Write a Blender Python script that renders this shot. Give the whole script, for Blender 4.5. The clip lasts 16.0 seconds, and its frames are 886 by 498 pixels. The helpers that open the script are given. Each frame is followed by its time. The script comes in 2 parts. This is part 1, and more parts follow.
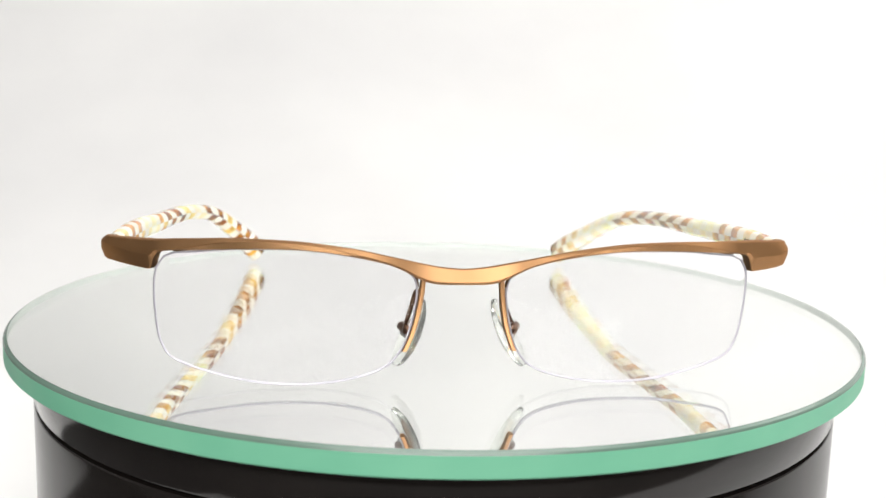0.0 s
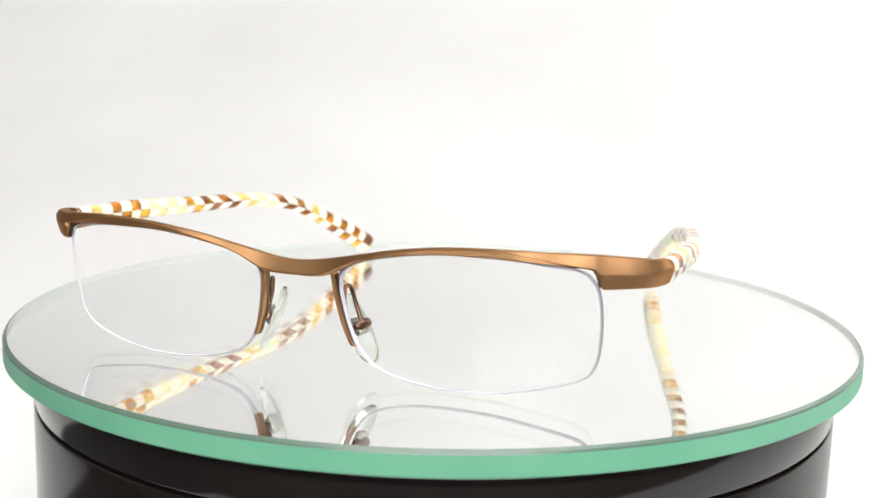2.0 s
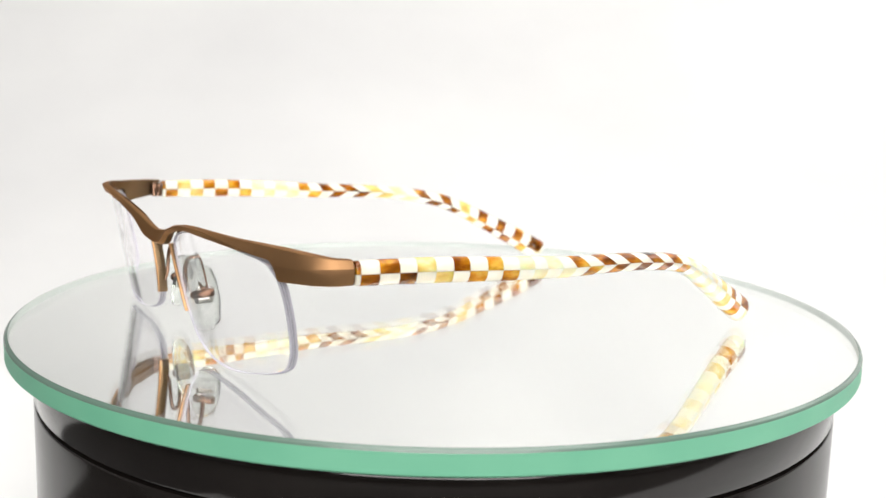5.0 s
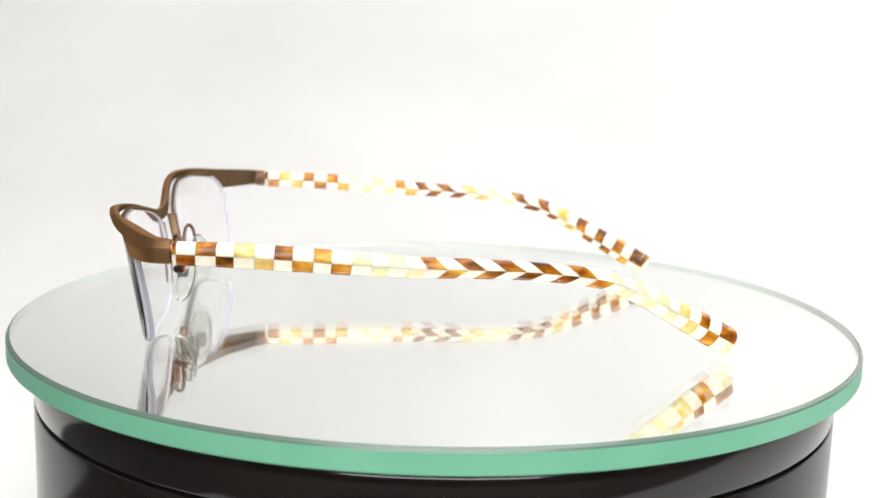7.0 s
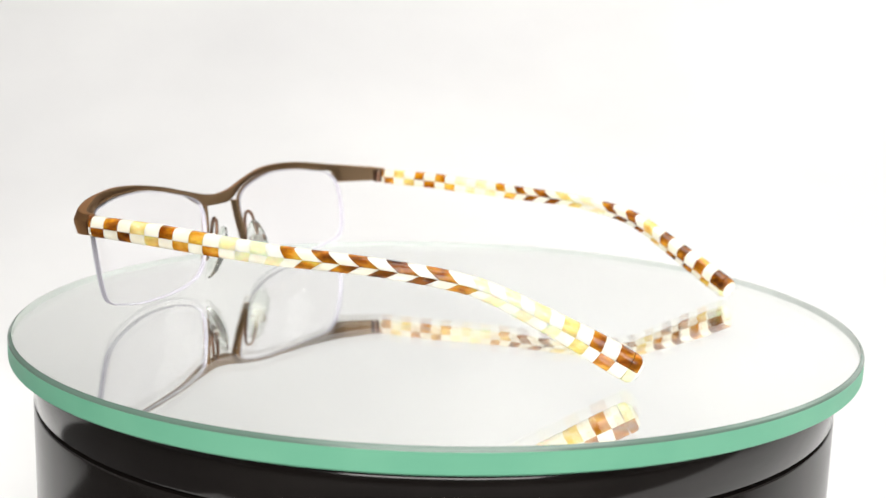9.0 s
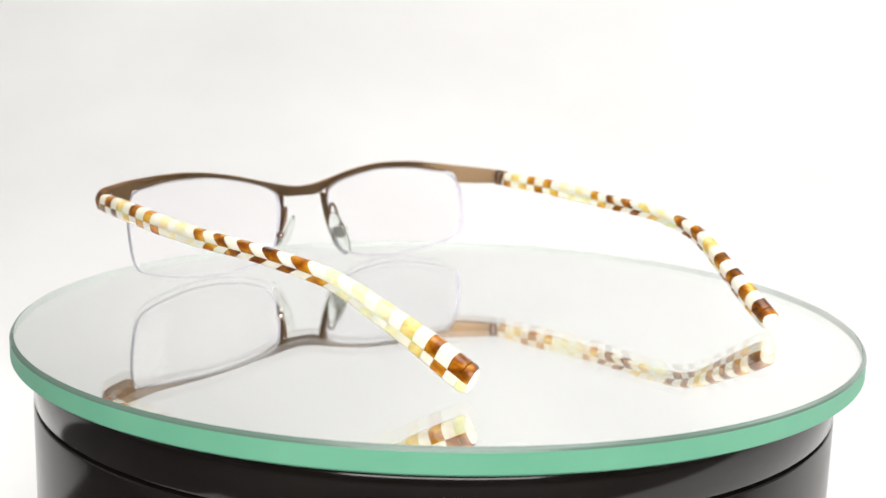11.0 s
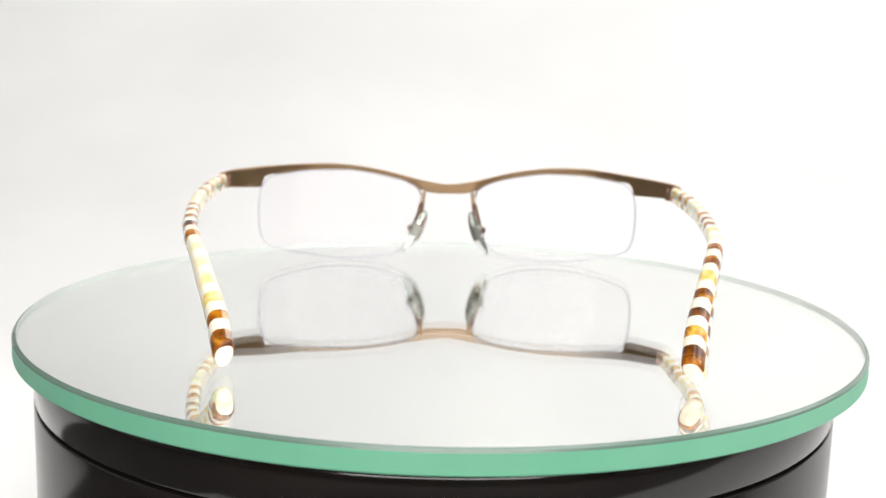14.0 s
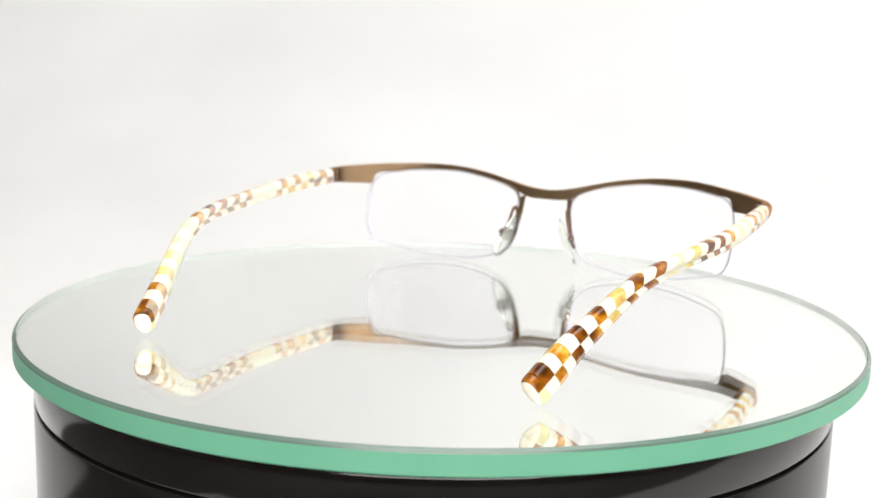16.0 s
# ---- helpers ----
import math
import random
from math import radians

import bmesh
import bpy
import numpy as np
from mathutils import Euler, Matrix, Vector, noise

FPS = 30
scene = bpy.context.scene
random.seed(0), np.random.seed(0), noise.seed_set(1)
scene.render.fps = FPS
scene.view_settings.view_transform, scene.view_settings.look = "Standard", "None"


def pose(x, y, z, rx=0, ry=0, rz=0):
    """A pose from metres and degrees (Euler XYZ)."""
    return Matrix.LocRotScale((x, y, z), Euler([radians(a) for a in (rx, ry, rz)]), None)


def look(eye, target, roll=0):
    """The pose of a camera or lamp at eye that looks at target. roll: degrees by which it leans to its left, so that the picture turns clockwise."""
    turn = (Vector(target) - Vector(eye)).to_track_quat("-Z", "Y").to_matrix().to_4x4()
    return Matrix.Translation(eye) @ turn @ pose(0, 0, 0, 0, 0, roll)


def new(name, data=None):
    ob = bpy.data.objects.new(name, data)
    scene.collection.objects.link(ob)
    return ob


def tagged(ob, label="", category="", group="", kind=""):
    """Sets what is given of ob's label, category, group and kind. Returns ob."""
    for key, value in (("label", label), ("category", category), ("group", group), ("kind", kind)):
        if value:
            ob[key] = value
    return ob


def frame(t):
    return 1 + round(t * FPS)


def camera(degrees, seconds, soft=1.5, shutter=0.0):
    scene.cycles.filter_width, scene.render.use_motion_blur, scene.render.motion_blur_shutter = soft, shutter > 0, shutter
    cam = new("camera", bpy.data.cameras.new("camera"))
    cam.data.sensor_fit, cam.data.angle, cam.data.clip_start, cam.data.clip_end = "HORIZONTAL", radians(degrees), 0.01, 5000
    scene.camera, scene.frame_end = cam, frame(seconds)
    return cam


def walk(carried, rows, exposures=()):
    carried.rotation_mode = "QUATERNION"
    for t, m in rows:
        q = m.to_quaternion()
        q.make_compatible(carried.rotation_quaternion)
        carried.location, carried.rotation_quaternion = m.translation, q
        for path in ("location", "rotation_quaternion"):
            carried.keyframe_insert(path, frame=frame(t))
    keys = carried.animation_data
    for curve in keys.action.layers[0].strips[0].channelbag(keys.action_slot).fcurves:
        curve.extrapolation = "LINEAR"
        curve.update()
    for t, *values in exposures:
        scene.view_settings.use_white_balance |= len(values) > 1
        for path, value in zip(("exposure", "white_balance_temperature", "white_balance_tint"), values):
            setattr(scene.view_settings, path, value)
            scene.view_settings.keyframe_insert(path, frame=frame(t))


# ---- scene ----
# ---------------------------------------------------------------- camera
EYE = (0.0, -0.27593, 0.06353)
PITCH, YAW = 0.171816, 0.002552
AIM = (EYE[0] + math.sin(YAW) * math.cos(PITCH), EYE[1] + math.cos(YAW) * math.cos(PITCH), EYE[2] - math.sin(PITCH))
SECONDS = 16.0
cam = camera(44.35, SECONDS)
cam.data.dof.use_dof = True
cam.data.dof.focus_distance = 0.222
cam.data.dof.aperture_fstop = 27.0
walk(cam, [(0.0, look(EYE, AIM, 1.524)), (SECONDS, look(EYE, AIM, 1.524))], [(0.0, 0.0), (16.0, 0.0)])


def turn(t):
    """Angle of the turning plate in degrees, clockwise seen from above."""
    return 2.162 - 13.4265 * t + 0.013477 * t * t


# ---------------------------------------------------------------- world and lights
world = bpy.data.worlds.new("studio_air")
scene.world = world
world.use_nodes = True
world.node_tree.nodes["Background"].inputs[0].default_value = (0.9, 0.95, 1.0, 1)
world.node_tree.nodes["Background"].inputs[1].default_value = 0.3


def softbox(name, eye, target, sx, sy, watts, colour=(1.0, 0.98, 0.95)):
    data = bpy.data.lights.new(name, "AREA")
    data.shape, data.size, data.size_y, data.energy, data.color = "RECTANGLE", sx, sy, watts, colour
    ob = new(name, data)
    ob.matrix_world = look(eye, target)
    return ob


softbox("softbox_above", (0.1, -0.1, 1.10), (0.0, 0.05, 0.0), 0.9, 0.6, 10.0)
softbox("softbox_front", (0.05, -1.05, 0.50), (0.0, 0.0, 0.02), 1.0, 0.6, 17.0)
softbox("softbox_side", (1.25, 0.55, 0.75), (0.45, 0.85, 0.05), 0.6, 0.8, 6.5)
softbox("softbox_backdrop", (0.70, 0.50, 1.25), (0.75, 0.85, 0.0), 1.1, 0.3, 2.3)

# ---------------------------------------------------------------- materials


def material(name, colour=(0.8, 0.8, 0.8), rough=0.5, metal=0.0, **more):
    m = bpy.data.materials.new(name)
    m.use_nodes = True
    b = m.node_tree.nodes["Principled BSDF"]
    b.inputs["Base Color"].default_value = (*colour, 1)
    b.inputs["Roughness"].default_value = rough
    b.inputs["Metallic"].default_value = metal
    for key, value in more.items():
        b.inputs[key.replace("_", " ")].default_value = value
    return m


def grain(m, low, high, scale, detail=4.0, bump=0.0, stretch=(1, 1, 1), rough=None, spread=(0.35, 0.65)):
    """Noise between two colours, with optional relief and gloss variation."""
    nt = m.node_tree
    b = nt.nodes["Principled BSDF"]
    tc = nt.nodes.new("ShaderNodeTexCoord")
    mp = nt.nodes.new("ShaderNodeMapping")
    mp.inputs["Scale"].default_value = stretch
    nt.links.new(tc.outputs["Object"], mp.inputs["Vector"])
    n = nt.nodes.new("ShaderNodeTexNoise")
    n.inputs["Scale"].default_value, n.inputs["Detail"].default_value = scale, detail
    nt.links.new(mp.outputs["Vector"], n.inputs["Vector"])
    r = nt.nodes.new("ShaderNodeValToRGB")
    r.color_ramp.elements[0].position, r.color_ramp.elements[1].position = spread
    r.color_ramp.elements[0].color, r.color_ramp.elements[1].color = (*low, 1), (*high, 1)
    nt.links.new(n.outputs["Fac"], r.inputs["Fac"])
    nt.links.new(r.outputs["Color"], b.inputs["Base Color"])
    if rough:
        k = nt.nodes.new("ShaderNodeMapRange")
        k.inputs["To Min"].default_value, k.inputs["To Max"].default_value = rough
        nt.links.new(n.outputs["Fac"], k.inputs["Value"])
        nt.links.new(k.outputs["Result"], b.inputs["Roughness"])
    if bump:
        p = nt.nodes.new("ShaderNodeBump")
        p.inputs["Strength"].default_value, p.inputs["Distance"].default_value = bump, 0.0002
        nt.links.new(n.outputs["Fac"], p.inputs["Height"])
        nt.links.new(p.outputs["Normal"], b.inputs["Normal"])
    return m


PAPER = grain(material("white_paper", rough=0.9), (0.72, 0.72, 0.725), (0.805, 0.805, 0.805), 3.2, 7.0)
PLASTER = grain(material("grey_plaster", rough=0.9), (0.62, 0.62, 0.61), (0.68, 0.68, 0.67), 2.0)
DARK = grain(material("dark_cloth", rough=0.9), (0.045, 0.045, 0.047), (0.07, 0.07, 0.07), 5.0)
BROWN = grain(material("satin_brown_metal", rough=0.34, metal=1.0, Specular_Tint=(0.58, 0.46, 0.40, 1)), (0.405, 0.222, 0.106), (0.445, 0.248, 0.12), 80.0, 2.0, 0.0,
              (1, 1, 1), (0.45, 0.51))
# copy of BROWN with shade put into its colour, for rear and under faces
BROWN_SHADED = grain(material("shaded_brown_metal", rough=0.4, metal=1.0, Specular_Tint=(0.5, 0.42, 0.38, 1)), (0.165, 0.108, 0.062), (0.195, 0.128, 0.074), 80.0, 2.0, 0.0,
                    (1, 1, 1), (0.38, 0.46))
BROWN_DARK = grain(material("dark_brown_metal", rough=0.3, metal=1.0), (0.13, 0.075, 0.05), (0.21, 0.12, 0.08), 700.0, 3.0, 0.05)
PAD_METAL = grain(material("grey_pad_insert", rough=0.4, metal=1.0), (0.36, 0.35, 0.33), (0.45, 0.43, 0.41), 600.0)
STEEL = material("steel_screw", (0.62, 0.58, 0.55), 0.2, 1.0)
LACQUER = grain(material("black_lacquer", rough=0.12, Specular_IOR_Level=0.5), (0.007, 0.0055, 0.005), (0.011, 0.009, 0.008), 40.0, 3.0, 0.0, (1, 1, 1), (0.09, 0.15))
GROOVE = material("black_groove", (0.004, 0.004, 0.004), 0.6)
GLASS = material("float_glass", (0.992, 0.998, 0.992), 0.0, 0.0, IOR=1.52, Transmission_Weight=1.0)
# plain refraction mixed in, so the front face throws back less than bare glass
refract = GLASS.node_tree.nodes.new("ShaderNodeBsdfRefraction")
refract.inputs["Color"].default_value, refract.inputs["Roughness"].default_value, refract.inputs["IOR"].default_value = (0.992, 0.998, 0.992, 1), 0.0, 1.52
blend = GLASS.node_tree.nodes.new("ShaderNodeMixShader")
blend.inputs[0].default_value = 0.28
GLASS.node_tree.links.new(GLASS.node_tree.nodes["Principled BSDF"].outputs[0], blend.inputs[1])
GLASS.node_tree.links.new(refract.outputs[0], blend.inputs[2])
GLASS.node_tree.links.new(blend.outputs[0], GLASS.node_tree.nodes["Material Output"].inputs["Surface"])
MIRROR = material("silver_mirror", (0.985, 0.995, 0.985), 0.0, 1.0)
EDGE = grain(material("ground_green_edge", rough=0.55), (0.150, 0.440, 0.286), (0.173, 0.473, 0.309), 60.0, 2.0)
FROST = material("frosted_inner_edge", (0.36, 0.40, 0.375), 0.6)
ARRIS = material("polished_arris", (0.11, 0.175, 0.14), 0.26, Specular_IOR_Level=0.5)
LENS = material("clear_lens", (0.985, 0.978, 0.99), 0.0, 0.0, IOR=1.10, Transmission_Weight=1.0)
LENS_EDGE = material("lilac_lens_edge", (0.41, 0.40, 0.445), 0.5, 0.0, Specular_IOR_Level=0.1)
NYLON = material("nylon_thread", (0.30, 0.295, 0.325), 0.6, 0.0, Specular_IOR_Level=0.1)
SILICONE = material("clear_silicone", (0.87, 0.895, 0.86), 0.10, 0.0, IOR=1.20, Transmission_Weight=0.95)
INK = material("printed_ink", (0.10, 0.09, 0.085), 0.5)
SOFT = dict(Subsurface_Weight=0.7, Subsurface_Scale=0.0012, Subsurface_Radius=(1.0, 0.95, 0.85))
IVORY = grain(material("ivory_acetate", rough=0.2, Coat_Weight=0.2, **SOFT), (0.84, 0.775, 0.62), (0.90, 0.85, 0.72), 260.0, 3.0, 0.02)


def amber(name, low, mid, high, sheen=0.0):
    """Marbled acetate; the last number is the share of pale gloss mixed into its colour."""
    low, mid, high = [tuple(c + (w - c) * sheen for c, w in zip(tone, (0.84, 0.80, 0.70))) for tone in (low, mid, high)]
    m = material(name, rough=0.2, Specular_IOR_Level=0.25, Coat_Weight=0.2, Coat_Roughness=0.06, Subsurface_Weight=0.8,
                 Subsurface_Scale=0.0024, Subsurface_Radius=(1.0, 0.5, 0.16))
    grain(m, low, high, 330.0, 4.0, 0.02, (1, 0.6, 1.3), None, (0.32, 0.70))
    ramp = next(n for n in m.node_tree.nodes if n.type == "VALTORGB").color_ramp
    ramp.elements.new(0.52).color = (*mid, 1)
    return m


TONES = [
    ("pale_honey_acetate", (0.80, 0.65, 0.32), (0.86, 0.74, 0.45), (0.90, 0.83, 0.61)),
    ("honey_acetate", (0.57, 0.32, 0.07), (0.81, 0.58, 0.20), (0.89, 0.76, 0.42)),
    ("amber_acetate", (0.19, 0.048, 0.002), (0.53, 0.21, 0.009), (0.84, 0.52, 0.085)),
    ("tortoise_acetate", (0.060, 0.014, 0.001), (0.27, 0.082, 0.004), (0.68, 0.30, 0.02)),
]
AMBER = [amber(*tone) for tone in TONES]
# paler copies of the ambers, with a glossy sheen put into the colour
AMBER_SHEEN = [amber("sheen_" + tone[0], *tone[1:], sheen=0.34) for tone in TONES]

# ---------------------------------------------------------------- mesh tools


def mesh_object(name, bm, mats, parent=None, label="", smooth=None):
    bmesh.ops.recalc_face_normals(bm, faces=bm.faces)
    me = bpy.data.meshes.new(name)
    bm.to_mesh(me)
    bm.free()
    for m in mats if isinstance(mats, (list, tuple)) else [mats]:
        me.materials.append(m)
    if smooth is not None:
        me.shade_smooth()
        me.set_sharp_from_angle(angle=radians(smooth))
    ob = new(name, me)
    ob.parent = parent
    return tagged(ob, label)


def part(name, bm, mats, parent, label="", smooth=40):
    return mesh_object(name, bm, mats, parent, label, smooth)


def loft(bm, rings, closed_ring=True, caps=True, mat=0):
    """Skin a list of rings of points."""
    vs = [[bm.verts.new(p) for p in r] for r in rings]
    n = len(vs[0])
    for a, b in zip(vs, vs[1:]):
        for i in range(n if closed_ring else n - 1):
            j = (i + 1) % n
            bm.faces.new((a[i], a[j], b[j], b[i])).material_index = mat
    if caps:
        bm.faces.new(list(reversed(vs[0]))).material_index = mat
        bm.faces.new(vs[-1]).material_index = mat
    return vs


def revolve(bm, profile, mats, seg=160):
    """Turn a closed (r, z) profile round the axis; mats holds one slot per profile edge."""
    rings = []
    for r, z in profile:
        if r < 1e-9:
            rings.append([bm.verts.new((0, 0, z))])
        else:
            rings.append([bm.verts.new((r * math.cos(2 * math.pi * i / seg), r * math.sin(2 * math.pi * i / seg), z)) for i in range(seg)])
    for (a, b), k in zip(zip(rings, rings[1:]), mats):
        for i in range(seg):
            j = (i + 1) % seg
            if len(a) == 1:
                f = bm.faces.new((a[0], b[i], b[j]))
            elif len(b) == 1:
                f = bm.faces.new((a[i], b[0], a[j]))
            else:
                f = bm.faces.new((a[i], b[i], b[j], a[j]))
            f.material_index = k


def tube(bm, points, radius, seg=10, squash=1.0):
    """A round wire along points, with tapered round ends."""
    pts = [Vector(p) for p in points]
    rings, up = [], Vector((0.0, 1.0, 0.13)).normalized()
    for i, p in enumerate(pts):
        d = (pts[min(i + 1, len(pts) - 1)] - pts[max(i - 1, 0)]).normalized()
        a = (up - d * up.dot(d)).normalized()
        b = d.cross(a)
        rings.append([p + radius * (a * math.cos(2 * math.pi * k / seg) * squash + b * math.sin(2 * math.pi * k / seg)) for k in range(seg)])
    first, last = rings[0], rings[-1]
    c0, c1 = pts[0], pts[-1]
    d0, d1 = (pts[0] - pts[1]).normalized(), (pts[-1] - pts[-2]).normalized()
    rings.insert(0, [c0 + (p - c0) * 0.6 + d0 * radius * 0.5 for p in first])
    rings.append([c1 + (p - c1) * 0.6 + d1 * radius * 0.5 for p in last])
    loft(bm, rings)


def smooth_path(points, per=8):
    """Catmull-Rom through points."""
    p = [Vector(q) for q in points]
    p = [p[0] * 2 - p[1]] + p + [p[-1] * 2 - p[-2]]
    out = []
    for i in range(1, len(p) - 2):
        for k in range(per):
            t = k / per
            out.append(0.5 * (2 * p[i] + (p[i + 1] - p[i - 1]) * t + (2 * p[i - 1] - 5 * p[i] + 4 * p[i + 1] - p[i + 2]) * t * t
                              + (3 * p[i] - p[i - 1] - 3 * p[i + 1] + p[i + 2]) * t ** 3))
    out.append(p[-2])
    return out


def soften(values, n):
    k = np.hanning(n + 2)[1:-1]
    v = np.pad(np.asarray(values, float), n // 2, mode="reflect", reflect_type="odd")
    return np.convolve(v, k / k.sum(), mode="valid")[: len(values)]


MM = 0.001

# ---------------------------------------------------------------- studio shell
FLOOR_Z = -0.078


def backdrop_sheet():
    bm = bmesh.new()
    line = [(-0.17, FLOOR_Z), (0.20, FLOOR_Z)]
    line += [(0.20 + 0.85 * math.sin(a), FLOOR_Z + 0.85 - 0.85 * math.cos(a)) for a in np.linspace(0.05, math.pi / 2, 28)]
    line += [(1.05, 1.9)]
    rows = []
    # the sheet's front edge is cut back beside the base, with a tongue under it
    for x in (-0.70, -0.45, -0.25, -0.118, -0.108, 0.0, 0.108, 0.118, 0.25, 0.5, 0.9, 1.3, 1.7):
        near = -0.125 if abs(x) < 0.112 else (0.025 if x < 0 else -0.17)
        rows.append([bm.verts.new((x, max(y, near), z)) for y, z in line])
    for a, b in zip(rows, rows[1:]):
        for i in range(len(line) - 1):
            bm.faces.new((a[i], a[i + 1], b[i + 1], b[i]))
    ob = mesh_object("backdrop", bm, PAPER, None, "seamless white paper sweep, slightly mottled, behind the plate", 60)
    mod = ob.modifiers.new("thickness", "SOLIDIFY")
    mod.thickness, mod.offset = 0.003, -1
    return tagged(ob, category="backdrop", kind="structure")


def slab(name, lo, hi, label, mat=None):
    bm = bmesh.new()
    bmesh.ops.create_cube(bm, size=1.0)
    for v in bm.verts:
        v.co = Vector([(lo[i] + hi[i]) / 2 + v.co[i] * (hi[i] - lo[i]) for i in range(3)])
    return tagged(mesh_object(name, bm, mat or PLASTER), label, "wall" if "wall" in name else name, kind="structure")


backdrop_sheet()
slab("floor", (-2.1, -2.1, -0.20), (2.1, 1.5, -0.082), "plain dark table surface under the paper sweep", DARK)
slab("ceiling", (-2.1, -2.1, 2.1), (2.1, 1.5, 2.2), "plain pale ceiling of the small studio")
slab("wall_south", (-2.1, -2.2, -0.1), (2.1, -2.1, 2.1), "plain dark grey wall behind the camera", DARK)
slab("wall_north", (-2.1, 1.5, -0.1), (2.1, 1.6, 2.1), "plain grey wall behind the paper")
slab("wall_west", (-2.2, -2.1, -0.1), (-2.1, 1.5, 2.1), "plain grey side wall")
slab("wall_east", (2.1, -2.1, -0.1), (2.2, 1.5, 2.1), "plain grey side wall")

# ---------------------------------------------------------------- turning plate and its base
THICK = 0.0051
RADIUS = 0.10438
ECCENTRIC = Vector((-0.000709, -0.000712, 0.0))


def glass_plate():
    h = 0.0009
    bm = bmesh.new()
    inner = RADIUS - h
    revolve(bm, [(0, 0), (inner, 0), (inner, -THICK)], [0, 1], 256)
    ob = mesh_object("mirror_plate", bm, [GLASS, FROST], None, "", 20)
    ob.visible_shadow = False
    tagged(ob, "round silvered glass plate with green edge on black base", "mirror plate")
    bm = bmesh.new()
    prof = [(inner + 0.00002, -0.0001), (inner + 0.0001, 0.0), (RADIUS - 0.25 * h, -0.45 * h), (RADIUS, -0.9 * h), (RADIUS, -THICK + 0.0004), (RADIUS - 0.0004, -THICK), (inner + 0.00002, -THICK)]
    revolve(bm, prof, [1, 1, 1, 0, 0, 0], 256)
    part("ground_edge", bm, [EDGE, ARRIS], ob, "ground green glass edge with a thin grey bevel", 20)
    bm = bmesh.new()
    revolve(bm, [(0, -THICK), (inner, -THICK)], [0], 256)
    part("silvering", bm, MIRROR, ob, "bright silver backing of the glass", 20)
    return ob


def turntable():
    r, z0, zg = 0.0986, -THICK - 0.0001, -0.0156
    bm = bmesh.new()
    revolve(bm, [(0, zg - 0.00055), (r - 0.0006, zg - 0.00055), (r - 0.0002, zg - 0.00065), (r, zg - 0.001), (r, FLOOR_Z + 0.0024), (r - 0.001, FLOOR_Z + 0.001),
                 (0, FLOOR_Z + 0.001)], [0] * 6, 192)
    base = mesh_object("turntable", bm, LACQUER, None, "", 30)
    tagged(base, "glossy black round turntable base standing on white paper", "turntable")
    zs = z0 - 0.0016
    bm = bmesh.new()
    revolve(bm, [(0, zs), (r - 0.0008, zs), (r - 0.0003, zs - 0.0002), (r - 0.0001, zs - 0.0006), (r - 0.0001, zg + 0.0006), (r - 0.0003, zg + 0.0002), (r - 0.0007, zg),
                 (0, zg)], [0] * 7, 192)
    part("top_ring", bm, LACQUER, base, "", 30)
    # black band, slightly recessed, between the glass and the ring
    bm = bmesh.new()
    revolve(bm, [(0, z0), (r - 0.0006, z0), (r - 0.0006, zs), (0, zs)], [0] * 3, 128)
    part("black_band", bm, GROOVE, base, "matt black recessed band under the glass", 30)
    bm = bmesh.new()
    revolve(bm, [(0, zg), (r - 0.0016, zg), (r - 0.0016, zg - 0.00055), (0, zg - 0.00055)], [0] * 3, 128)
    part("groove", bm, GROOVE, base, "dark recessed joint between ring and base", 30)
    base.location = (-0.0005, -0.0006, 0.0)
    return base


plate = glass_plate()
base = turntable()

# ---------------------------------------------------------------- eyeglasses
glasses = new("eyeglasses")
tagged(glasses, "half-rim eyeglasses, satin brown metal brow bar, ivory and amber checked temples", "eyeglasses")
OFF = Vector((0.0016015, -0.066652, 0.0))
SKEW = 3.112


PLAN_X = np.linspace(0.0, 62.0, 249)
PLAN_Y = soften(np.interp(PLAN_X, (0, 9, 20, 30, 38, 46, 52, 58, 61, 63), (-5.0, -5.3, -6.3, -6.9, -6.4, -4.5, -2.4, 0.5, 2.2, 3.4)), 41)


def plan(x):
    """Depth of the lens front at x (mm); the two sides are bent a little unequally."""
    return float(np.interp(abs(x), PLAN_X, PLAN_Y)) + bend(x)


def bend(x):
    fade = min(1.0, max(0.0, (69.5 - abs(x)) / 8.0))
    return 1.3 * max(-1.0, min(1.0, x / 45.0)) * fade


def lens_y(x, z):
    return plan(x) - float(np.interp(abs(x), (38, 58), (0.0, 0.95))) + 0.18 * (26.0 - z)


# half of the brow bar: x, depth of its front, upper z, lower z, ridge fraction, thickness, slant of the upper facet
BAR = [(0.0, -7.1, 24.3, 21.35, 0.20, 2.4, 1.1), (4.0, -7.0, 24.55, 21.35, 0.20, 2.4, 1.05), (7.4, -7.0, 25.2, 21.45, 0.22, 2.4, 0.95), (9.5, -7.1, 25.75, 23.15, 0.22, 2.4, 0.85), (13.0, -7.5, 26.6, 25.0, 0.30, 2.1, 0.8),
       (19.3, -8.3, 28.15, 26.65, 0.45, 1.95, 0.75), (25.0, -8.9, 29.1, 27.7, 0.66, 1.95, 0.65), (31.0, -9.0, 29.85, 28.35, 0.88, 1.95, 0.55), (38.0, -8.7, 30.2, 28.4, 0.95, 1.95, 0.55),
       (45.0, -7.3, 30.15, 28.1, 0.72, 1.95, 0.75), (51.5, -4.8, 29.85, 27.45, 0.32, 1.95, 0.85), (56.0, -2.5, 29.5, 26.95, 0.15, 2.5, 0.7)]
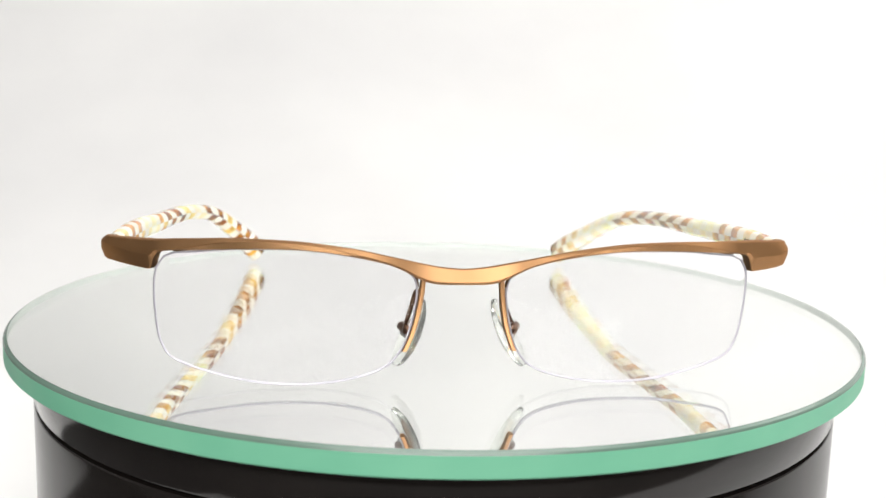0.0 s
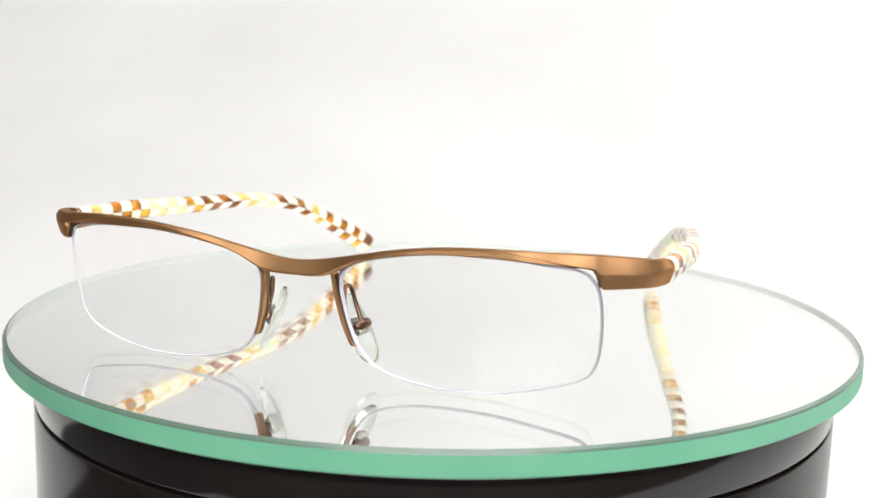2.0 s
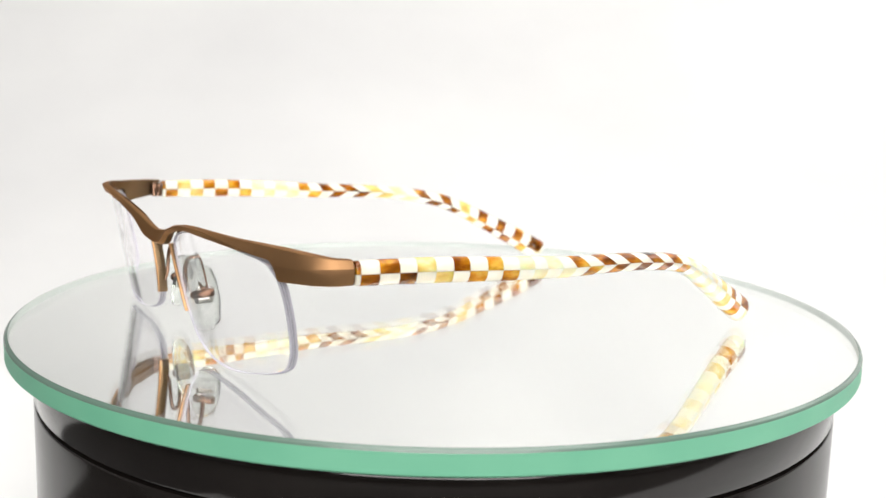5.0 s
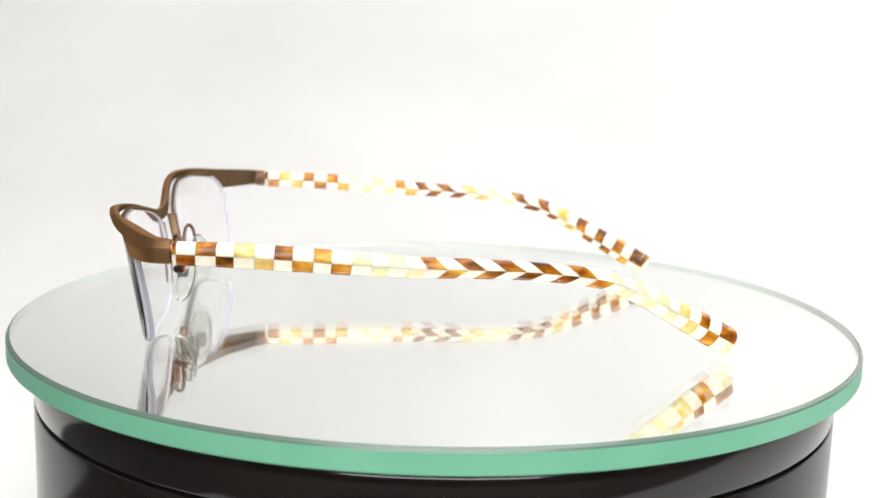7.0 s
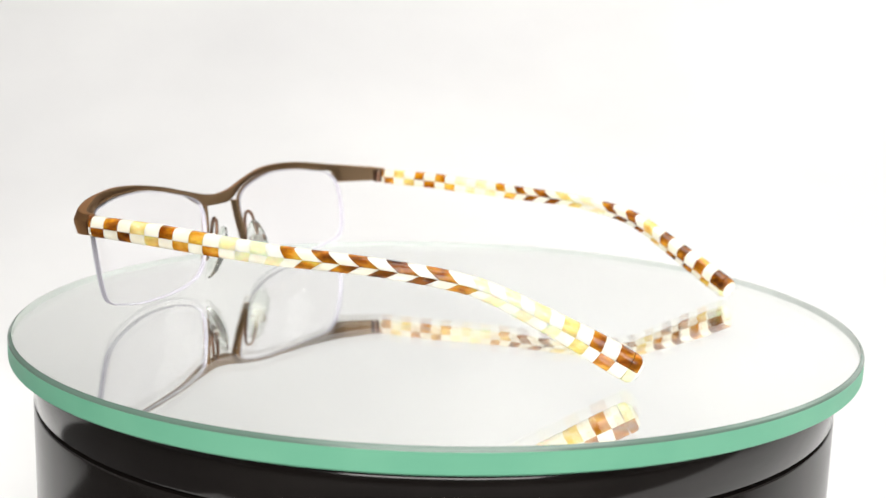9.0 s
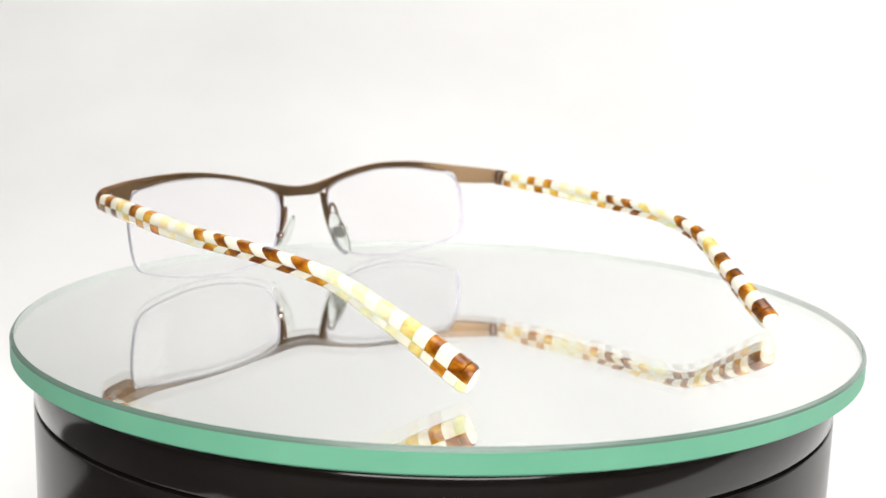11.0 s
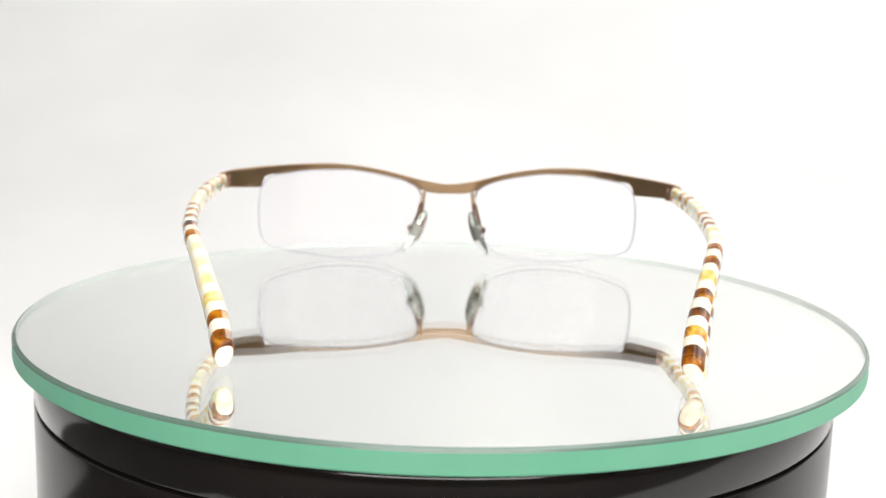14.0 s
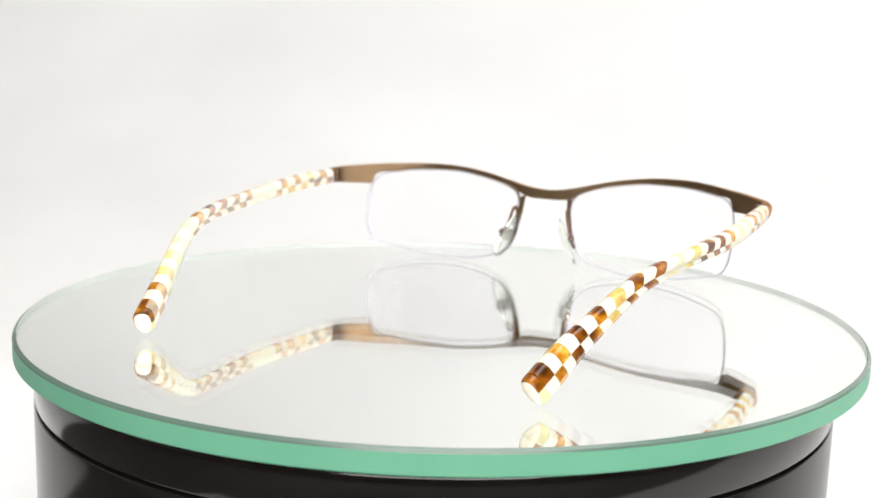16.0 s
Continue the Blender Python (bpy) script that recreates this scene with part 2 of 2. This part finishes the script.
# end piece: x, y, direction, upper z, lower z, thickness
ENDS = [(58.2, -1.2, 31, 29.3, 26.55, 2.6), (58.8, -0.85, 31, 29.28, 26.1, 2.62), (59.25, -0.58, 31, 29.25, 25.35, 2.65), (59.6, -0.37, 31, 29.22, 24.3, 2.68), (59.85, -0.22, 31, 29.2, 23.3, 2.7), (60.3, 0.05, 31, 29.18, 22.93, 2.75), (60.9, 0.4, 32, 29.13, 22.9, 2.8), (63.5, 2.1, 35, 28.9, 23.0, 3.0), (66.8, 4.7, 44, 28.6, 23.1, 3.2),
        (69.2, 7.6, 64, 28.3, 23.2, 3.0), (70.2, 9.6, 80, 28.15, 23.3, 2.9), (70.6, 12.2, 88, 28.0, 23.4, 2.8)]


def section(origin, along, zt, zb, ridge, depth, cut=0.5, under=0.65, c=0.07):
    """Eight-sided bar section: a soft ridge in front, flat back."""
    back = Vector((-along.y, along.x, 0.0))
    zr = min(zt - 0.12 - c - 0.05, max(zb + 0.12 + c + 0.05, zb + (zt - zb) * ridge))
    pts = [(cut + 0.33, zt), (cut, zt - 0.12), (0.0, zr + c), (0.0, zr - c), (under, zb + 0.12), (under + 0.3, zb), (depth - 0.25, zb), (depth, zb + 0.25), (depth, zt - 0.25), (depth - 0.25, zt)]
    return [(origin + back * d) * MM + Vector((0, 0, z * MM)) for d, z in pts]


def low(side, x):
    """The two ends are bent a little unequally in height."""
    if side > 0:
        return 0.2 * min(1.0, max(0.0, (x - 6.0) / 10.0), max(0.0, (58.0 - x) / 8.0))
    return 0.55 * min(1.0, max(0.0, (x - 46.0) / 14.0))


def brow_bar():
    bm = bmesh.new()
    tab = np.array(BAR)
    xs = np.linspace(0, 56.0, 57)
    s = np.stack([np.interp(xs, tab[:, 0], tab[:, i]) for i in (1, 2, 3, 4, 5, 6)], 1)
    for i in range(6):
        s[1:-1, i] = soften(s[:, i], 9)[1:-1]
    slope = np.gradient(s[:, 0], xs)
    halves = {}
    for side in (1, -1):
        half = []
        for x, k, g in zip(xs, s, slope):
            along = Vector((1.0, float(g), 0.0)).normalized()
            half.append(section(Vector((x, float(k[0]) + bend(side * x), 0)), along, float(k[1]) - low(side, x), *[float(v) for v in k[2:]]))
        for x, y, ang, zt, zb, dp in ENDS:
            along = Vector((math.cos(radians(ang)), math.sin(radians(ang)), 0.0))
            zt -= low(side, x)
            if side < 0 and x > 69.0:
                x += 0.6
            half.append(section(Vector((x, y + bend(side * x), 0)), along, zt, zb, max(0.2, (25.9 - zb) / (zt - zb)), dp, 0.5 + 0.4 * min(1.0, max(0.0, (x - 60.0) / 7.0)), 0.6, 0.07 + 0.6 * min(1.0, max(0.0, (x - 64.0) / 6.0))))
        halves[side] = half
    rings = [[Vector((-p.x, p.y, p.z)) for p in r] for r in reversed(halves[-1][1:])] + halves[1]
    loft(bm, rings)
    # underside and back get the brown that has shade painted in
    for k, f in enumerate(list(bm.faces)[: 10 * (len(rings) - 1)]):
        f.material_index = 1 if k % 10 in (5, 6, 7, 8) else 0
    return part("brow_bar", bm, [BROWN, BROWN_SHADED], glasses, "satin brown metal brow bar with wrapped end pieces", 19)


brow_bar()


# outline of one lens in x, z (mm), clockwise from the upper outer corner
OUTLINE = [(57.1, 25.55), (58.7, 23.1), (59.3, 19.8), (59.4, 15.0), (59.0, 10.0), (58.3, 7.4), (56.9, 5.2), (53.6, 3.7), (47.5, 2.2), (41.0, 1.0), (35.0, 0.5), (29.0, 0.5),
           (23.2, 1.05), (17.5, 2.4), (14.0, 4.1), (12.0, 6.4), (10.7, 8.8), (9.6, 12.5), (8.8, 16.8), (8.6, 20.0), (9.6, 22.8), (13.4, 24.9),
           (19.3, 26.4), (25.0, 27.4), (31.0, 28.1), (39.2, 28.1), (45.6, 27.75), (51.6, 26.95), (54.9, 26.5)]


def lens(side):
    loop = smooth_path([(x, 0, z) for x, z in OUTLINE + OUTLINE[:1]], 4)[:-1]
    cx, cz = 34.0, 14.5
    bm = bmesh.new()
    thick = 1.7

    def point(x, z, d):
        return Vector((side * x * MM, (lens_y(side * x, z) + d) * MM, z * MM))

    fr, bk = [], []
    for k in (0.25, 0.5, 0.75, 0.92, 0.99):
        fr.append([bm.verts.new(point(cx + (p.x - cx) * k, cz + (p.z - cz) * k, 0.25)) for p in loop])
        bk.append([bm.verts.new(point(cx + (p.x - cx) * k, cz + (p.z - cz) * k, 0.25 + thick)) for p in loop])
    rim = [[bm.verts.new(point(p.x, p.z, d)) for p in loop] for d in (0.45, 0.9, 1.3, 1.75)]
    groove = 0.985
    for r in (rim[1], rim[2]):
        for v, p in zip(r, loop):
            q = point(cx + (p.x - cx) * groove, cz + (p.z - cz) * groove, 0)
            v.co.x, v.co.z = q.x, q.z
    n = len(loop)
    c0, c1 = bm.verts.new(point(cx, cz, 0.25)), bm.verts.new(point(cx, cz, 0.25 + thick))
    chain = fr + rim + list(reversed(bk))
    for i in range(n):
        j = (i + 1) % n
        bm.faces.new((c0, fr[0][i], fr[0][j]))
        bm.faces.new((c1, bk[0][j], bk[0][i]))
        for q, (a, b) in enumerate(zip(chain, chain[1:])):
            f = bm.faces.new((a[i], b[i], b[j], a[j]))
            f.material_index = 1 if len(fr) - 1 <= q < len(fr) + len(rim) else 0
    ob = part("lens", bm, [LENS, LENS_EDGE], glasses, "clear lens with a pale lilac polished edge", 35)
    ob.visible_shadow = False
    # nylon thread in the groove of the free edge
    bm = bmesh.new()
    free = smooth_path([point(x, z, 1.1) for x, z in OUTLINE[1:17]], 6)
    tube(bm, free, 0.18 * MM, 8)
    part("lens_thread", bm, NYLON, ob, "fine clear nylon thread holding the lens")
    # rim behind the bar that holds the upper edge, in the shade-darkened brown
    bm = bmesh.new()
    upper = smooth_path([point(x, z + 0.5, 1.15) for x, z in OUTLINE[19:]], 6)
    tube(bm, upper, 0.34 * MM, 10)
    part("upper_rim", bm, BROWN_SHADED, glasses, "thin brown metal rim along the upper lens edge")
    return ob


def nose_side(side):
    # slim rim that runs down beside the lens
    def s(x, y, z):
        return Vector((side * x * MM, y * MM, z * MM))

    bm = bmesh.new()
    line = [(7.6, 22.0), (7.9, 19.0), (8.4, 15.5), (9.3, 11.5), (10.3, 8.6), (10.9, 7.3)]
    rings = []
    for p in smooth_path([(x, 0, z) for x, z in line], 5):
        y = lens_y(side * p.x, p.z)
        w, f, b = 0.50, -0.35, 1.9
        rings.append([s(p.x - w * 0.7, y + f, p.z), s(p.x + w * 0.7, y + f, p.z), s(p.x + w, y + f + 0.3, p.z), s(p.x + w, y + b - 0.3, p.z),
                      s(p.x + w * 0.7, y + b, p.z), s(p.x - w * 0.7, y + b, p.z), s(p.x - w, y + b - 0.3, p.z), s(p.x - w, y + f + 0.3, p.z)])
    loft(bm, rings)
    # front facets plain brown; sides and back carry painted shade
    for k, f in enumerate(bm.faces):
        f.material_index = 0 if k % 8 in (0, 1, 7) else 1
    part("nose_rim", bm, [BROWN, BROWN_SHADED], glasses, "slim brown metal rim beside the nose")
    # silicone pad: a flat oval
    top, bot = Vector((6.6, 3.2, 16.4)), Vector((12.7 + 0.6 * side, 2.6, 2.9))
    mid, axis = (top + bot) / 2, (bot - top).normalized()
    out = Vector((-0.85, 0.42, -0.32))
    out = (out - axis * out.dot(axis)).normalized()
    wide = axis.cross(out).normalized()
    half, w = (bot - top).length / 2, 2.95
    bm = bmesh.new()
    rings = []
    for d, k in ((-1.0, 0.55), (-0.85, 0.84), (-0.3, 1.0), (0.35, 1.0), (0.9, 0.84), (1.15, 0.5)):
        ring = []
        for i in range(28):
            a = 2 * math.pi * i / 28
            e = math.cos(a)
            u = half * k * math.copysign(abs(e) ** 0.9, e)
            v = w * k * math.sin(a) * (1.0 + 0.12 * e)
            bow = -0.55 * (u / half) ** 2
            q = mid + axis * u + wide * v + out * (d + bow)
            ring.append(s(q.x, q.y, q.z))
        rings.append(ring)
    loft(bm, rings)
    pad = part("nose_pad", bm, SILICONE, glasses, "clear oval silicone nose pad", 50)
    # metal insert inside the pad, box and screw
    bm = bmesh.new()
    c = mid - axis * 0.6
    rings = []
    for d, k in ((-0.5, 1.0), (-1.3, 0.95), (-2.0, 0.7)):
        ring = []
        for a, b in ((-1, -0.75), (-0.75, -1), (0.75, -1), (1, -0.75), (1, 0.75), (0.75, 1), (-0.75, 1), (-1, 0.75)):
            q = c + axis * (1.9 * a * k) + wide * (1.6 * b * k) + out * d
            ring.append(s(q.x, q.y, q.z))
        rings.append(ring)
    loft(bm, rings)
    part("pad_mount", bm, PAD_METAL, pad, "dull grey metal insert of the pad")
    bm = bmesh.new()
    a, b = c - out * 1.9 - wide * 1.5, c - out * 1.9 + wide * 1.5
    tube(bm, [s(*a), s(*(a * 0.5 + b * 0.5)), s(*b)], 0.98 * MM, 12)
    part("pad_box", bm, BROWN_DARK, pad, "round metal pad box")
    bm = bmesh.new()
    a2 = b + wide * 0.35
    tube(bm, [s(*b), s(*(b * 0.5 + a2 * 0.5)), s(*a2)], 0.5 * MM, 10)
    part("screw", bm, STEEL, pad, "tiny steel screw")
    # bent wire from the rim over to the pad box
    bm = bmesh.new()
    y0 = lens_y(side * 9.4, 11.0) + 1.9
    path = smooth_path([(9.4, y0 - 0.4, 10.6), (8.9, y0 + 0.1, 12.6), (8.3, y0 + 0.2, 16.0), (8.2, y0 + 0.6, 18.2), (8.5, y0 + 1.3, 18.9), (8.9, y0 + 2.2, 18.0),
                        (9.6, y0 + 2.8, 15.0), tuple(c - out * 2.0)], 6)
    tube(bm, [s(*p) for p in path], 0.46 * MM, 10)
    part("pad_arm", bm, BROWN_DARK, pad, "bent brown wire carrying the nose pad")


for side in (1, -1):
    lens(side)
    nose_side(side)

# temples: y, lateral x, height z, half height, half width
TEMPLE = np.array([(9.0, 68.9, 25.5, 2.2, 1.5), (12.3, 69.0, 25.45, 2.3, 1.6), (22.0, 69.2, 25.25, 2.4, 1.7), (31.0, 69.2, 24.95, 2.45, 1.75), (45.0, 68.7, 24.1, 2.35, 1.75), (60.0, 66.9, 23.1, 2.15, 1.75),
                   (70.0, 65.1, 22.75, 2.0, 1.75), (81.0, 62.9, 22.2, 1.9, 1.75), (92.0, 59.7, 20.9, 1.95, 1.8), (99.0, 57.0, 19.5, 2.0, 1.85), (105.0, 54.6, 17.1, 2.15, 1.9),
                   (110.0, 52.4, 14.4, 2.4, 2.0), (116.5, 49.5, 10.9, 2.65, 2.1), (121.0, 47.6, 8.4, 2.95, 2.15), (126.5, 45.7, 5.3, 3.15, 2.15), (134.0, 43.0, 1.0, 3.1, 2.1)])
TILE = 3.73
# half of the temple's section: lateral, upward
OVAL = ((-1.0, 0.003), (-0.99, 0.4), (-0.88, 0.72), (-0.62, 0.93), (-0.25, 1.0), (0.2, 1.0), (0.58, 0.93), (0.86, 0.72), (1.02, 0.4), (1.06, 0.003))
LEFT_TINT = [3, 3, 1, 2, 2, 0, 0, 2, 3, 3, 3, 2, 0, 0, 0, 1, 2, 3]
RIGHT_TINT = [3, 1, 2, 2, 0, 0, 2, 3, 3, 1, 0, 3, 3, 1, 3, 3, 2, 3]


def temple(side, tints, spread, longer):
    dense = np.linspace(9.0, 134.0, 626)
    col = [soften(np.interp(dense, TEMPLE[:, 0], TEMPLE[:, i]), 31) for i in (1, 2, 3, 4)]
    x = col[0] + spread * ((dense - 12.0) / 118.0) ** 2
    y = dense + longer * (dense - 12.0) / 118.0
    drop = 0.6 * np.clip((85.0 - dense) / 70.0, 0.0, 1.0) if side < 0 else 0.0
    pts = np.stack([side * x, y, col[1] - drop], 1)
    arc = np.concatenate([[0], np.cumsum(np.linalg.norm(np.diff(pts, axis=0), axis=1))])
    s_hinge = float(np.interp(12.75, dense, arc))
    s_zero = s_hinge - 2.9
    s_end = s_zero + 34.45 * TILE + 0.5 + longer

    def at(s):
        c = Vector([float(np.interp(s, arc, pts[:, i])) for i in range(3)])
        d = Vector([float(np.interp(s + 0.8, arc, pts[:, i]) - np.interp(s - 0.8, arc, pts[:, i])) for i in range(3)]).normalized()
        lat = Vector((side * d.y, -side * d.x, 0)).normalized()
        up = lat.cross(d) * side
        if up.z < 0:
            up = -up
        if side < 0:
            # this temple is twisted inwards towards its tip
            a = radians(-24.0) * min(1.0, max(0.0, (s - s_zero - 70.0) / 40.0))
            lat, up = lat * math.cos(a) - up * math.sin(a), up * math.cos(a) + lat * math.sin(a)
        return c, d, lat, up, float(np.interp(s, arc, col[2])), float(np.interp(s, arc, col[3]))

    def skew(s):
        """How far the joints lean back from the middle line."""
        return float(np.interp(s - s_zero, (0, 40, 52, 60, 84, 98, 112), (0.0, 0.1, 1.6, 3.0, 3.0, 1.6, 0.3)))

    # core with the hinge block: the carrier of the tiles
    bm = bmesh.new()
    rings = []
    for s in np.linspace(s_hinge - 0.2, s_end - 1.2, 60):
        c, d, lat, up, h, w = at(s)
        rings.append([(c + lat * a * 0.45 + up * b * 0.6) * MM for a, b in ((-1, -1), (1, -1), (1, 1), (-1, 1))])
    loft(bm, rings)
    core = part("temple", bm, BROWN_DARK, glasses, "checked ivory and amber acetate temple with a metal core")
    # tiles
    n = 35
    last = s_end - 3.0 - s_zero

    def joint(j):
        """Hand-laid joints that widen along the middle and close up towards the tip."""
        uneven = 0.16 * math.sin(j * 2.4 + side) if 0 < j < n else 0.0
        if j <= 14:
            return s_zero + TILE * j + uneven
        if j <= 24:
            return s_zero + TILE * 14 + 4.0 * (j - 14) + uneven
        reach = TILE * 14 + 40.0
        return s_zero + reach + (last - reach) / (n - 24) * (j - 24) + uneven

    for row in (1, -1):
        for j in range(n):
            a, b = max(joint(j), s_hinge), joint(j + 1)
            is_amber = (j % 2 == 0) == (row == 1)
            tint = tints[min(j // 2, len(tints) - 1)]
            mat = AMBER[tint] if is_amber else IVORY
            stations = [(a + 0.006, 1.0), ((a + b) / 2, 1.0), (b - 0.006, 1.0)]
            if a <= s_hinge + 0.01:
                stations[0] = (a + 0.006, 0.93)
            rings = []
            for s, k in stations:
                ring = []
                for u, v in OVAL:
                    lean = -skew(s) * abs(v) if a > s_hinge and b < s_end else 0.0
                    c, d, lat, up, h, w = at(s + lean)
                    ring.append((c + lat * (u * w * k) + up * (row * v * h * k)) * MM)
                rings.append(ring)
            bm = bmesh.new()
            loft(bm, rings)
            pair = [mat, IVORY]
            if is_amber and side > 0:
                # the inner half of an amber piece has its grazing gloss painted in
                pair[1] = AMBER_SHEEN[tint]
                for k, f in enumerate(list(bm.faces)[:-2]):
                    f.material_index = 1 if k % len(OVAL) in (0, 1, 2, 3) else 0
            part("tile", bm, pair, core, "", 48)
        # worn end: a rim in the colour of its row, cut back a little towards the inner side
        rings = []
        for s, k, cut in ((s_end - 2.99, 1.0, 0.0), (s_end - 2.0, 1.0, 0.6), (s_end - 1.3, 0.97, 1.0), (s_end - 1.0, 0.90, 1.0)):
            ring = []
            for u, v in OVAL:
                c, d, lat, up, h, w = at(s - 0.35 * cut * (1.0 - u))
                slim = 1.0 - (0.3 * v * min(1.0, cut) if row == -1 else 0.0)
                ring.append((c + lat * (u * w * k * slim) + up * (row * v * h * k)) * MM)
            rings.append(ring)
        bm = bmesh.new()
        loft(bm, rings)
        part("end_cap", bm, AMBER[tints[-1]] if row == 1 else AMBER[0], core, "rounded acetate temple end", 60)
    # pale rounded end face closing both rows
    rings = []
    for out, k in ((-0.8, 0.85), (0.0, 0.87), (0.4, 0.80), (0.75, 0.62), (0.95, 0.35)):
        ring = []
        for row, line in ((1, OVAL), (-1, OVAL[::-1])):
            for u, v in line:
                c, d, lat, up, h, w = at(s_end - 1.0 + out - 0.35 * (1.0 - u * k))
                ring.append((c + lat * (u * w * k * (1.0 - (0.3 * v if row == -1 else 0.0))) + up * (row * v * h * k)) * MM)
        rings.append(ring)
    bm = bmesh.new()
    loft(bm, rings)
    part("end_face", bm, IVORY, core, "pale polished end face of the temple", 60)
    # hinge: block on the inside, with a barrel and a screw
    c, d, lat, up, h, w = at(s_hinge - 1.6)
    bm = bmesh.new()
    rings = []
    for q, k in ((-1.4, 0.75), (-1.2, 0.85), (1.4, 0.85), (1.55, 0.8)):
        rings.append([(c + d * q + lat * (a * w * 0.85 - 0.5) + up * (b * h * k)) * MM for a, b in ((-1, -0.8), (-0.8, -1), (0.8, -1), (1, -0.8), (1, 0.8), (0.8, 1), (-0.8, 1), (-1, 0.8))])
    loft(bm, rings)
    hinge = part("hinge", bm, BROWN_DARK, core, "dark brown metal hinge")
    c, d, lat, up, h, w = at(s_hinge - 1.0)
    base_pt = c - lat * (w + 0.35)
    bm = bmesh.new()
    tube(bm, [(base_pt + up * q) * MM for q in (-1.5, -0.5, 0.5, 1.5)], 0.8 * MM, 12)
    part("hinge_barrel", bm, BROWN_DARK, core, "round hinge barrel")
    bm = bmesh.new()
    tube(bm, [(base_pt + up * q) * MM for q in (1.5, 1.65, 1.8)], 0.55 * MM, 10)
    part("screw", bm, STEEL, core, "tiny steel hinge screw")
    # printed marks on the inside, too small to read
    marks = (8.2, 9.3, 12.6, 13.6, 14.5) if side == 1 else ()
    for q in marks:
        c, d, lat, up, h, w = at(s_hinge + q)
        o = c - lat * (w + 0.012)
        bm = bmesh.new()
        ring = [[(o + d * i + up * k + lat * e) * MM for i, k in ((-0.28, -0.65), (0.28, -0.65), (0.28, 0.65), (-0.28, 0.65))] for e in (0.02, -0.02)]
        loft(bm, ring)
        part("printed_mark", bm, INK, core, "small dark printed mark")
    return core


temple(1, LEFT_TINT, 0.6, 0.0)
temple(-1, RIGHT_TINT, 5.4, 0.6)


# ---------------------------------------------------------------- movement
def motions():
    plate_rows, glasses_rows = [], []
    for i in range(33):
        t = i * 0.5
        r = pose(0, 0, 0, 0, 0, turn(t))
        plate_rows.append((t, r @ Matrix.Translation(ECCENTRIC)))
        glasses_rows.append((t, r @ Matrix.Translation(OFF) @ pose(0, 0, 0, 0, 0, SKEW)))
    walk(plate, plate_rows)
    walk(glasses, glasses_rows)


motions()
